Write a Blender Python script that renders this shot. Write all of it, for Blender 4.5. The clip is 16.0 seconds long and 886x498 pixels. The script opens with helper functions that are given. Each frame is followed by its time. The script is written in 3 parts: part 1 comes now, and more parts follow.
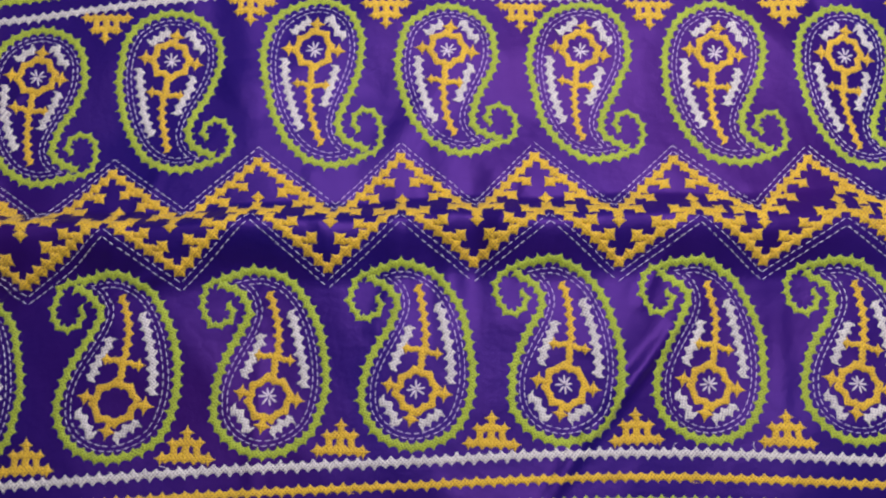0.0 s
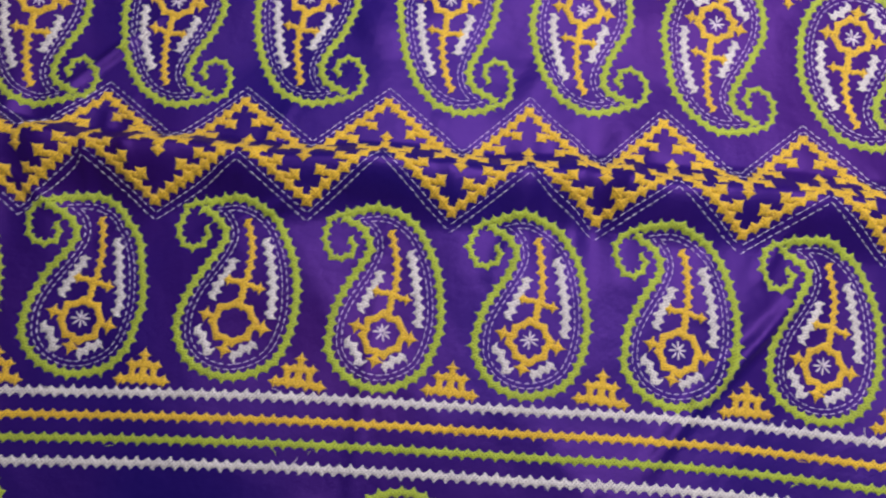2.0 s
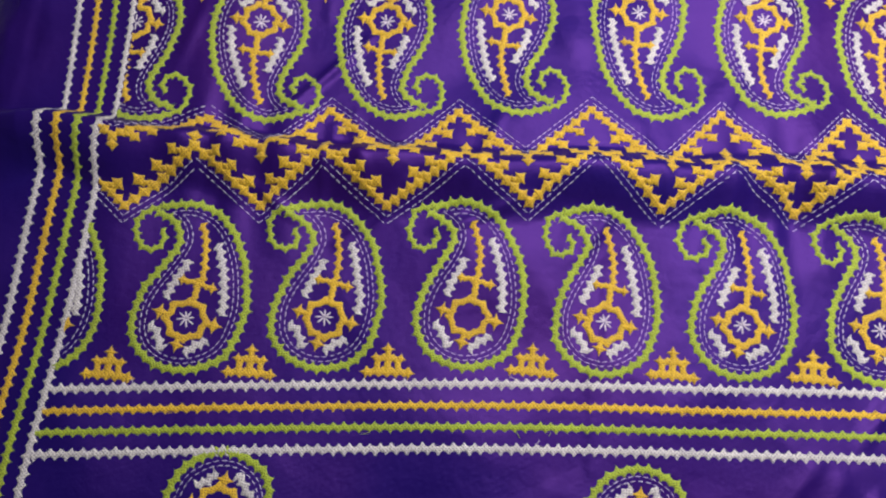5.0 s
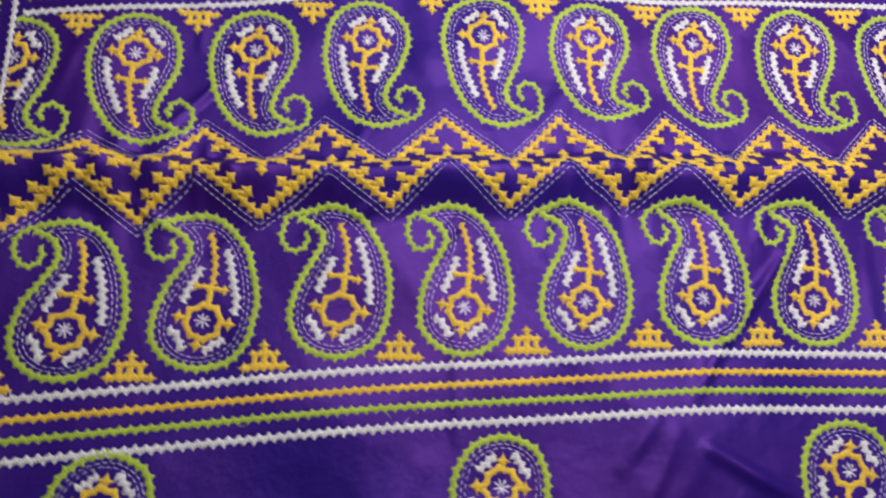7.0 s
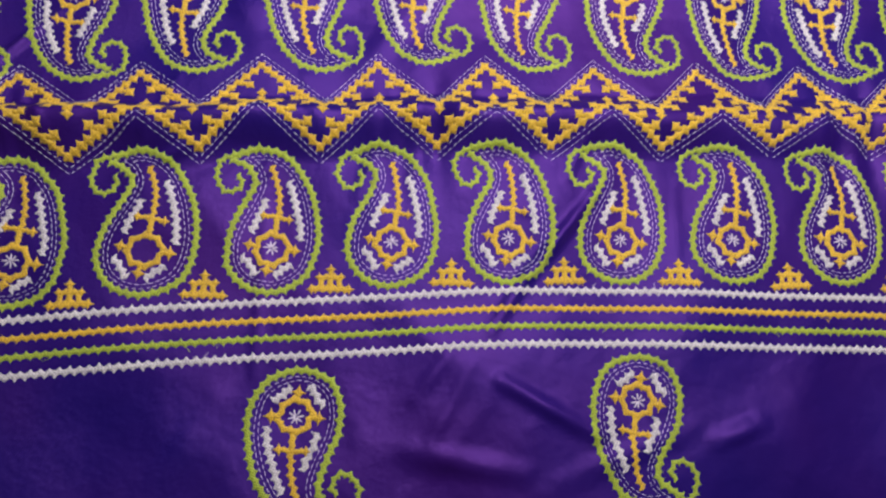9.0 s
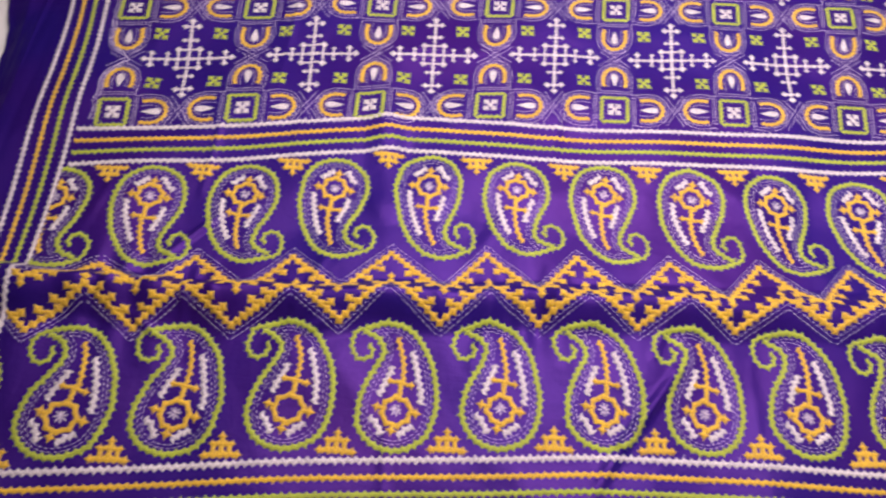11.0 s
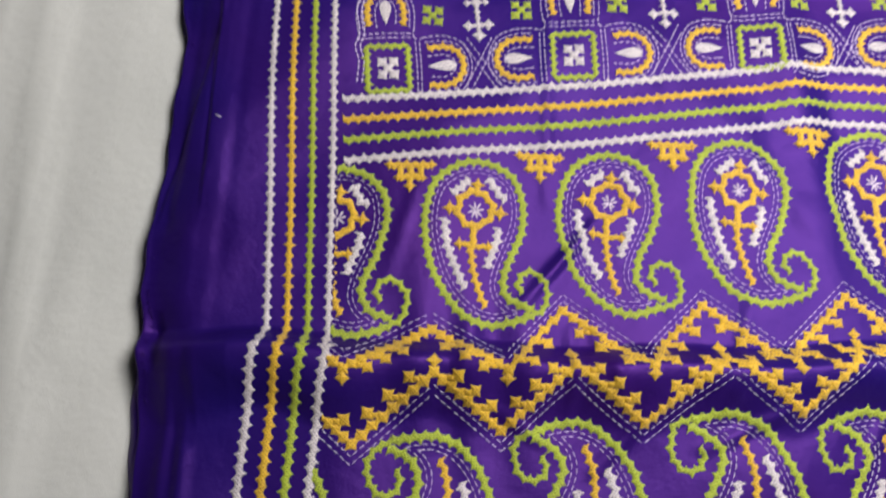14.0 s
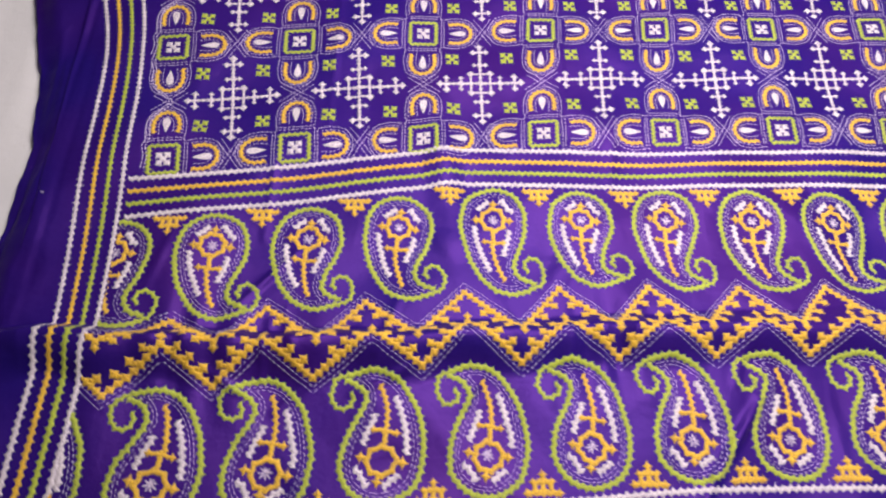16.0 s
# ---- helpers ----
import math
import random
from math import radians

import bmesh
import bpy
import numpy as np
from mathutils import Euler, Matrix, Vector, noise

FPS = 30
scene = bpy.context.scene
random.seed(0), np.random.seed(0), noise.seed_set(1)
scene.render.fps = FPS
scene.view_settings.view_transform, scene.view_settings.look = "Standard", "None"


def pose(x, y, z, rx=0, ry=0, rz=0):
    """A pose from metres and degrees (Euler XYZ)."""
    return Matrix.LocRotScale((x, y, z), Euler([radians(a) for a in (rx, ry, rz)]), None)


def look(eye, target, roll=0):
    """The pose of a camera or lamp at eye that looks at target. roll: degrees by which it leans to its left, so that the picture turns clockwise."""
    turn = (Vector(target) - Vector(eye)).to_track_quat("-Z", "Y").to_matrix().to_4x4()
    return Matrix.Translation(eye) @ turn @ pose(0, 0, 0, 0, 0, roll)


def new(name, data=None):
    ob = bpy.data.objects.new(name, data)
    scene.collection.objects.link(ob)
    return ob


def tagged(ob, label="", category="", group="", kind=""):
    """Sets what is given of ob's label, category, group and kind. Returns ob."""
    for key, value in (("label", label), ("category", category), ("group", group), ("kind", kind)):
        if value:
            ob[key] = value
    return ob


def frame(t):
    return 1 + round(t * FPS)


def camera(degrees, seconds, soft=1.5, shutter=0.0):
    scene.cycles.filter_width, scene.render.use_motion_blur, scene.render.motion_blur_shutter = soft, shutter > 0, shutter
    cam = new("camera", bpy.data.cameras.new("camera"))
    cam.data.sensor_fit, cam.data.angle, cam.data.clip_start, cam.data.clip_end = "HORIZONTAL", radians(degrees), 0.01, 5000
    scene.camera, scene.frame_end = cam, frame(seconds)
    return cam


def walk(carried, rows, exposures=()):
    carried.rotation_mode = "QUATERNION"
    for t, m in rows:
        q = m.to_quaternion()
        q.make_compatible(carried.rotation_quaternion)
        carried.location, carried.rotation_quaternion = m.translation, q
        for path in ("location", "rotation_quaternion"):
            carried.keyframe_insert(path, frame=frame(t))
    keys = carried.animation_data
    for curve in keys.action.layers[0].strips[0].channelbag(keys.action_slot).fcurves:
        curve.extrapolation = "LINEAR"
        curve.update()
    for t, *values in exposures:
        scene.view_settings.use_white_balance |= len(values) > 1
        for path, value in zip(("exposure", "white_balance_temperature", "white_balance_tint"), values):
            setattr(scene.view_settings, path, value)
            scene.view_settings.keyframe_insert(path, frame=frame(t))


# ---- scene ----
cam = camera(69.66, 16.0, soft=2.1, shutter=0.45)
PATH = [
    (0, (-0.00252, 0.00032, 0.28857), (0.0216, 0.3801, -1.6749), 3.65),
    (0.5, (-0.00696, -0.00728, 0.28947), (0.0002, 0.3730, -1.6740), 1.94),
    (1, (-0.01373, -0.01253, 0.28343), (-0.0177, 0.3307, -1.6869), 1.12),
    (1.5, (-0.02930, -0.01711, 0.28253), (-0.0302, 0.3173, -1.6893), 3.98),
    (2, (-0.04979, -0.02377, 0.28538), (-0.0740, 0.3469, -1.6798), 2.08),
    (2.5, (-0.06867, -0.02903, 0.28592), (-0.1019, 0.3220, -1.6827), 1.31),
    (3, (-0.08845, -0.02927, 0.28954), (-0.1123, 0.3323, -1.6774), 2.67),
    (3.5, (-0.11312, -0.03061, 0.29236), (-0.1428, 0.3340, -1.6739), 1.39),
    (4, (-0.13690, -0.03216, 0.29872), (-0.1824, 0.3541, -1.6631), -0.81),
    (4.5, (-0.15140, -0.03916, 0.30214), (-0.1961, 0.3599, -1.6571), -0.51),
    (4.7, (-0.15412, -0.04054, 0.30301), (-0.1908, 0.3503, -1.6581), -0.00),
    (6.8, (-0.12694, -0.06995, 0.33275), (0.0211, 0.5022, -1.5779), 13.83),
    (7, (-0.11509, -0.07297, 0.33058), (0.0433, 0.4746, -1.5865), 16.18),
    (7.5, (-0.07680, -0.08383, 0.33351), (0.0509, 0.4362, -1.5935), 15.39),
    (8, (-0.04685, -0.08332, 0.33272), (0.0771, 0.3389, -1.6183), 17.13),
    (8.5, (-0.01999, -0.08214, 0.33558), (0.1264, 0.2824, -1.6255), 21.75),
    (8.7, (-0.01030, -0.08463, 0.33794), (0.1488, 0.2954, -1.6192), 22.32),
    (10.8, (-0.04769, -0.10319, 0.39923), (0.0421, 0.8176, -1.3739), 6.71),
    (11, (-0.06343, -0.10288, 0.39886), (-0.0049, 0.8162, -1.3765), 6.01),
    (11.5, (-0.10403, -0.09825, 0.39592), (-0.0772, 0.7974, -1.3921), 5.36),
    (12, (-0.13550, -0.08881, 0.39045), (-0.1124, 0.7711, -1.4151), 3.48),
    (12.5, (-0.15974, -0.07434, 0.35561), (-0.1357, 0.6277, -1.5170), 3.78),
    (13, (-0.21489, -0.02956, 0.30827), (-0.2800, 0.5208, -1.6134), -1.93),
    (13.5, (-0.27108, 0.01638, 0.27423), (-0.2300, 0.4329, -1.6815), 6.55),
    (14, (-0.28788, 0.03817, 0.28430), (-0.1992, 0.5582, -1.6449), 11.22),
    (14.5, (-0.28264, 0.03391, 0.31426), (-0.1891, 0.7099, -1.5657), 8.54),
    (15, (-0.24938, 0.00134, 0.35264), (-0.0745, 0.7791, -1.4816), 11.48),
    (15.5, (-0.18665, -0.03456, 0.38596), (0.0025, 0.8200, -1.4124), 9.73),
    (16, (-0.13124, -0.07394, 0.40510), (0.0067, 0.8305, -1.3734), 7.62),
]
# the clip's camera brightens and turns warmer as it draws back
EXPOSURES = [(0, 0.0, 6500, 14), (4.5, 0.32, 6700, 10), (7, 0.42, 6600, 6), (8.5, 0.16, 6500, 10), (11, 0.47, 7200, 32), (12, 0.50, 7150, 33), (12.5, 0.52, 7000, 19), (13.5, 0.57, 6950, 17), (14.5, 0.60, 6800, 9), (15, 0.62, 7000, 10), (15.5, 0.68, 6950, 18), (16, 0.62, 6900, 27)]
walk(cam, [(t, look(eye, target, roll)) for t, eye, target, roll in PATH], EXPOSURES)
# ---------------------------------------------------------------- world and light
world = bpy.data.worlds.new("world")
scene.world = world
world.use_nodes = True
wn = world.node_tree
sky = wn.nodes.new("ShaderNodeTexSky")
sky.sky_type, sky.sun_disc = "NISHITA", False
sky.sun_elevation, sky.sun_rotation = radians(40), radians(20)
wn.links.new(sky.outputs[0], wn.nodes["Background"].inputs[0])
wn.nodes["Background"].inputs[1].default_value = 0.1

# added lamp for the unseen light source, set in a made-up roof opening
ADDED_ROOF = dict(x=0.13, y=0.30, z=0.80, w=0.42)
lamp = bpy.data.lights.new("added_lamp", "AREA")
lamp.shape, lamp.size, lamp.energy, lamp.color = "SQUARE", ADDED_ROOF["w"], 8.8, (1.0, 0.97, 0.94)
lamp_ob = new("added_lamp", lamp)
lamp_ob.location = (ADDED_ROOF["x"], ADDED_ROOF["y"], ADDED_ROOF["z"] - 0.02)
scene.view_settings.exposure = 0.0


# ---------------------------------------------------------------- materials
def nodes(name, rough=0.6, metal=0.0):
    m = bpy.data.materials.new(name)
    m.use_nodes = True
    n, l = m.node_tree.nodes, m.node_tree.links
    b = n["Principled BSDF"]
    b.inputs["Roughness"].default_value, b.inputs["Metallic"].default_value = rough, metal
    return m, n, l, b


def ramp(n, l, src, stops):
    r = n.new("ShaderNodeValToRGB")
    e = r.color_ramp.elements
    while len(e) < len(stops):
        e.new(0.5)
    for k, (p, c) in zip(e, stops):
        k.position, k.color = p, (*c, 1)
    l.new(src, r.inputs[0])
    return r.outputs[0]


def noise_of(n, l, vec, scale, detail=4):
    t = n.new("ShaderNodeTexNoise")
    t.inputs["Scale"].default_value, t.inputs["Detail"].default_value = scale, detail
    l.new(vec, t.inputs["Vector"])
    return t.outputs["Fac"]


def math2(n, l, op, a, b):
    m = n.new("ShaderNodeMath")
    m.operation = op
    for k, v in enumerate((a, b)):
        if isinstance(v, (int, float)):
            m.inputs[k].default_value = v
        else:
            l.new(v, m.inputs[k])
    return m.outputs[0]


def bump(n, l, b, height, strength, distance, chain=None):
    k = n.new("ShaderNodeBump")
    k.inputs["Strength"].default_value, k.inputs["Distance"].default_value = strength, distance
    l.new(height, k.inputs["Height"])
    if chain:
        l.new(chain, k.inputs["Normal"])
    l.new(k.outputs[0], b.inputs["Normal"])
    return k.outputs[0]


def satin(name, dark, light, rough):
    m, n, l, b = nodes(name, rough)
    co = n.new("ShaderNodeTexCoord").outputs["Object"]
    shift = n.new("ShaderNodeMapping")
    shift.inputs["Location"].default_value = (0.31, 0.17, 0.0)
    l.new(co, shift.inputs["Vector"])
    big = noise_of(n, l, shift.outputs[0], 5.0, 3)
    l.new(ramp(n, l, big, [(0.40, dark), (0.62, light)]), b.inputs["Base Color"])
    b.inputs["Specular IOR Level"].default_value = 0.05
    # the dyed silk's own lustre
    gl = n.new("ShaderNodeBsdfAnisotropic")
    gl.inputs["Color"].default_value, gl.inputs["Roughness"].default_value = (0.34, 0.095, 0.73, 1), rough
    mx = n.new("ShaderNodeMixShader")
    mx.inputs[0].default_value = 0.075
    l.new(b.outputs[0], mx.inputs[1])
    l.new(gl.outputs[0], mx.inputs[2])
    l.new(mx.outputs[0], n["Material Output"].inputs["Surface"])
    # warp and weft, half a millimetre apart, and soft creasing
    wv = []
    for axis in ("X", "Y"):
        w = n.new("ShaderNodeTexWave")
        w.bands_direction = axis
        w.inputs["Scale"].default_value, w.inputs["Distortion"].default_value = 620.0, 1.2
        l.new(co, w.inputs["Vector"])
        wv.append(w.outputs["Fac"])
    weave = math2(n, l, "MULTIPLY", wv[0], wv[1])
    c = bump(n, l, b, weave, 0.25, 0.0002)
    c = bump(n, l, b, noise_of(n, l, co, 36.0, 5), 0.42, 0.0045, c)
    # crumpled facets with soft ridges
    warp = n.new("ShaderNodeVectorMath")
    warp.operation = "MULTIPLY_ADD"
    tone = n.new("ShaderNodeTexNoise")
    tone.inputs["Scale"].default_value = 9.0
    l.new(co, tone.inputs["Vector"])
    l.new(tone.outputs["Color"], warp.inputs[0])
    warp.inputs[1].default_value = (0.05, 0.05, 0.05)
    l.new(co, warp.inputs[2])
    facet = n.new("ShaderNodeTexVoronoi")
    facet.feature = "SMOOTH_F1"
    facet.inputs["Scale"].default_value, facet.inputs["Smoothness"].default_value = 15.0, 0.25
    l.new(warp.outputs[0], facet.inputs["Vector"])
    c = bump(n, l, b, facet.outputs["Distance"], 0.65, 0.010, c)
    l.new(c, gl.inputs["Normal"])
    return m


PURPLE = satin("purple_satin", (0.0120, 0.0055, 0.137), (0.0268, 0.0050, 0.119), 0.47)


def thread(name, colour, dark, rough=0.6):
    """Thick cotton thread: a lattice of crossing strands along the stitched line, with a few gaps to the cloth."""
    m, n, l, b = nodes(name, rough)
    uv = n.new("ShaderNodeUVMap").outputs[0]
    s = n.new("ShaderNodeSeparateXYZ")
    l.new(uv, s.inputs[0])
    co = n.new("ShaderNodeTexCoord").outputs["Object"]
    stray = math2(n, l, "MULTIPLY", noise_of(n, l, co, 260.0, 2), 0.0011)
    ways = []
    for op in ("ADD", "SUBTRACT"):
        a = math2(n, l, "ADD", math2(n, l, op, s.outputs[0], s.outputs[1]), stray)
        w = math2(n, l, "SINE", math2(n, l, "MULTIPLY", a, math.pi / 0.0017), 0)
        ways.append(math2(n, l, "ABSOLUTE", w, 0))
    lattice = math2(n, l, "MAXIMUM", ways[0], ways[1])
    spots = noise_of(n, l, co, 230.0, 2)
    gap = math2(n, l, "MULTIPLY", math2(n, l, "SUBTRACT", 1.0, lattice), spots)
    hole = math2(n, l, "MULTIPLY", math2(n, l, "GREATER_THAN", gap, 0.125), 0.7)
    wear = ramp(n, l, noise_of(n, l, co, 55.0, 4), [(0.3, tuple(0.80 * c for c in colour)), (0.65, colour)])
    mix = n.new("ShaderNodeMix")
    mix.data_type = "RGBA"
    l.new(hole, mix.inputs["Factor"])
    l.new(wear, mix.inputs["A"])
    mix.inputs["B"].default_value = (*dark, 1)
    l.new(mix.outputs["Result"], b.inputs["Base Color"])
    c = bump(n, l, b, lattice, 0.7, 0.0005)
    bump(n, l, b, noise_of(n, l, co, 1400.0, 2), 0.3, 0.0003, c)
    b.inputs["Sheen Weight"].default_value = 0.15
    return m


CLOTH_DARK = (0.05, 0.014, 0.20)
WHITE = thread("white_thread", (0.76, 0.73, 0.74), CLOTH_DARK)
YELLOW = thread("yellow_thread", (0.83, 0.53, 0.030), (0.20, 0.08, 0.05))
GREEN = thread("green_thread", (0.42, 0.54, 0.040), (0.10, 0.11, 0.05))


def strand_material(name, colour):
    m, n, l, b = nodes(name, 0.55)
    co = n.new("ShaderNodeTexCoord").outputs["Object"]
    l.new(ramp(n, l, noise_of(n, l, co, 420.0, 2), [(0.3, tuple(0.78 * c for c in colour)), (0.7, colour)]), b.inputs["Base Color"])
    bump(n, l, b, noise_of(n, l, co, 1600.0, 2), 0.4, 0.0003)
    return m


DASH = strand_material("running_thread", (0.70, 0.63, 0.86))
DASH_FINE = strand_material("fine_running_thread", (0.54, 0.46, 0.70))
STARW = strand_material("star_thread", (0.70, 0.64, 0.76))


def sheet_material():
    m, n, l, b = nodes("bed_sheet_cotton", 0.85)
    co = n.new("ShaderNodeTexCoord").outputs["Object"]
    l.new(ramp(n, l, noise_of(n, l, co, 6.0, 5), [(0.3, (0.60, 0.635, 0.635)), (0.7, (0.69, 0.725, 0.725))]), b.inputs["Base Color"])
    w = n.new("ShaderNodeTexWave")
    w.inputs["Scale"].default_value, w.inputs["Distortion"].default_value = 500.0, 2.0
    l.new(co, w.inputs["Vector"])
    c = bump(n, l, b, w.outputs["Fac"], 0.15, 0.0003)
    bump(n, l, b, noise_of(n, l, co, 22.0, 5), 0.4, 0.006, c)
    return m


def plaster(name, colour):
    m, n, l, b = nodes(name, 0.9)
    co = n.new("ShaderNodeTexCoord").outputs["Object"]
    l.new(ramp(n, l, noise_of(n, l, co, 3.0, 6), [(0.3, tuple(0.9 * c for c in colour)), (0.7, colour)]), b.inputs["Base Color"])
    bump(n, l, b, noise_of(n, l, co, 120.0, 4), 0.2, 0.002)
    return m


SHEET, WALLS, FLOOR = sheet_material(), plaster("wall_paint", (0.12, 0.112, 0.105)), plaster("floor_cement", (0.20, 0.19, 0.18))


# ---------------------------------------------------------------- the lie of the cloth
def smooth(d):
    d = np.clip(d, 0, 1)
    return 1 - d * d * (3 - 2 * d)


EDGE_Y = [-0.40, -0.03, 0.01, 0.055, 0.09, 0.155, 0.22, 0.295, 0.37, 0.75]
EDGE_X = [-0.398, -0.402, -0.406, -0.407, -0.413, -0.411, -0.410, -0.422, -0.443, -0.53]


def edge_x(y):
    """Where the cloth's side edge lies."""
    return np.interp(y, EDGE_Y, EDGE_X) + 0.0042 + 0.0006 * np.sin(y * 95) + 0.0004 * np.sin(y * 260)


# creases: from x, y to x, y, height and half width
CREASES = [
    (0.064, -0.028, 0.105, 0.021, 0.0048, 0.0055), (0.043, -0.057, 0.066, -0.024, 0.0030, 0.006), (0.066, 0.010, 0.068, 0.060, 0.0012, 0.004),
    (-0.092, 0.140, -0.100, 0.260, 0.0050, 0.020), (-0.238, 0.090, -0.203, 0.130, 0.0034, 0.004),
    (-0.226, 0.140, -0.222, 0.260, 0.0014, 0.004), (0.004, -0.125, 0.032, -0.074, 0.0012, 0.006),
    (0.047, -0.083, 0.099, -0.113, 0.0042, 0.0065), (0.080, -0.135, 0.150, -0.110, 0.0022, 0.010),
    (-0.082, -0.080, -0.080, 0.020, 0.0012, 0.005), (-0.030, 0.095, 0.010, 0.150, 0.0016, 0.012),
    (-0.390, 0.420, -0.384, 0.240, 0.0006, 0.007), (-0.384, 0.240, -0.398, 0.130, 0.0008, 0.007),
    (-0.402, 0.330, -0.396, 0.150, 0.0009, 0.006), (-0.378, 0.180, -0.380, 0.020, 0.0004, 0.006),
    (-0.388, 0.050, -0.389, -0.060, 0.0009, 0.006), (0.150, 0.080, 0.240, 0.098, 0.0020, 0.012),
    (-0.030, 0.020, -0.015, 0.060, 0.0012, 0.005),
    (-0.379, 0.440, -0.386, 0.150, -0.0008, 0.0045), (-0.397, 0.300, -0.401, 0.120, -0.0010, 0.0045), (-0.3840, 0.066, -0.3850, 0.000, -0.0016, 0.0055),
    (-0.371, 0.300, -0.374, 0.110, -0.0004, 0.005), (-0.380, 0.052, -0.378, -0.060, 0.0008, 0.006), (-0.150, 0.040, -0.132, 0.092, 0.0016, 0.005),
    (-0.275, 0.030, -0.262, 0.078, 0.0018, 0.006), (-0.196, 0.046, -0.207, 0.086, 0.0016, 0.005), (-0.047, 0.046, -0.062, 0.092, 0.0014, 0.005),
    (0.020, 0.045, 0.036, 0.090, 0.0014, 0.005), (-0.010, -0.150, 0.050, -0.085, 0.0008, 0.009), (-0.140, -0.150, -0.100, -0.090, 0.0014, 0.010),
    (-0.208, 0.018, -0.176, 0.050, 0.0024, 0.005), (-0.160, 0.028, -0.118, 0.047, 0.0020, 0.005), (-0.255, 0.046, -0.228, 0.028, 0.0018, 0.005),
    (-0.186, 0.240, -0.180, 0.400, 0.0013, 0.004), (0.000, 0.200, 0.010, 0.360, 0.0012, 0.004), (-0.300, 0.100, -0.285, 0.150, 0.0012, 0.005),
    (0.001, -0.092, 0.021, -0.068, 0.0016, 0.006), (0.163, -0.117, 0.188, -0.108, 0.0030, 0.008),
    (0.000, -0.119, 0.057, -0.131, 0.0030, 0.010), (-0.2165, 0.079, -0.219, 0.038, 0.0022, 0.004),
    (-0.381, 0.064, -0.379, 0.028, -0.0018, 0.005), (-0.401, 0.078, -0.397, 0.060, -0.0030, 0.006),
    (0.090, 0.030, 0.106, 0.062, 0.0018, 0.005), (-0.090, 0.020, -0.070, 0.052, 0.0016, 0.005),
    (0.150, -0.060, 0.156, 0.030, 0.0005, 0.005), (-0.165, 0.190, -0.158, 0.300, 0.0012, 0.006), (0.030, 0.180, 0.052, 0.300, 0.0012, 0.007),
]
WAVES = [(random.uniform(20, 95), random.uniform(0, 6.3), random.uniform(0, 6.3)) for k in range(9)]


def rise(x):
    """The cloth lies a little higher towards its side edge, where it is folded double."""
    return 0.0085 * smooth((np.asarray(x, float) + 0.355) / 0.16)


def H(x, y):
    """Height of the cloth: nearly flat, one pinched fold along the zigzag, small creases, a dropped edge."""
    x, y = np.asarray(x, float), np.asarray(y, float)
    z = np.zeros(np.broadcast(x, y).shape)
    for f, a, p in WAVES:
        z = z + 0.034 / f * 0.9 * np.sin(f * (x * np.cos(a) + y * np.sin(a)) + p)
    z = z * 0.9
    crest = np.interp(x, [-0.35, -0.27, -0.15, -0.02, 0.2], [0.065, 0.062, 0.062, 0.067, 0.068]) + 0.0012 * np.sin(x * 70 + 1)
    high = np.interp(x, [-0.41, -0.385, -0.362, -0.345, -0.32, -0.27, -0.2, -0.14, 0.0, 0.1, 0.25, 0.5], [0.006, 0.011, 0.0165, 0.0165, 0.0140, 0.0145, 0.0145, 0.013, 0.0128, 0.0112, 0.0095, 0.006])
    back = np.interp(x, [-0.33, -0.2, 0.0, 0.2], [0.010, 0.011, 0.014, 0.018])
    front = np.interp(x, [-0.33, -0.1, 0.2], [0.029, 0.027, 0.026]) + 0.004 * np.sin(x * 97 + 0.8) * smooth((x + 0.12) / 0.1)
    d = y - crest
    steep = np.interp(x, [-0.33, -0.15, -0.06], [0.90, 1.0, 1.05])
    z = z + high * smooth(np.abs(d) / np.where(d > 0, back, front)) ** np.where(d > 0, 0.9, steep)
    # small pleats that run across the fold
    z = z + 0.0019 * np.exp(-((y - 0.058) / 0.034) ** 2) * np.sin(x * 190 + 2.2 * np.sin(x * 47) + 9 * y) * (0.5 + 0.5 * np.sin(x * 23 + 1))
    for x0, y0, x1, y1, h, w in CREASES:
        ux, uy = x1 - x0, y1 - y0
        t = np.clip(((x - x0) * ux + (y - y0) * uy) / (ux * ux + uy * uy), 0, 1)
        away = np.hypot(x - x0 - t * ux, y - y0 - t * uy)
        z = z + h * smooth(away / w) * (0.35 + 0.65 * np.sin(np.pi * np.clip(t, 0.08, 0.92)))
    # the margin is pleated: its outer part lies a layer lower
    for line, y0, run, deep in ((-0.3875 - 0.012 * (y - 0.2), 0.115, 0.05, 0.0026), (-0.404 + 0.19 * (y - 0.14), 0.115, 0.03, 0.0016 * smooth((y - 0.21) / 0.03))):
        z = z - deep * smooth((x - line) / 0.0022) * (1 - smooth((y - y0) / run))
    z = z + rise(x)
    e = x - edge_x(y)
    return z - 0.0085 * smooth(e / 0.024)


# ---------------------------------------------------------------- stitched geometry
class Stitches:
    """Gathers stitches drawn on the flat cloth; mesh() lays them on it."""

    def __init__(self):
        self.v, self.f, self.uv, self.n = [], [], [], 0

    def add(self, xy, lift, faces, uv):
        self.v.append(np.column_stack([xy, lift]))
        self.f.append(np.asarray(faces) + self.n)
        self.uv.append(uv)
        self.n += len(xy)


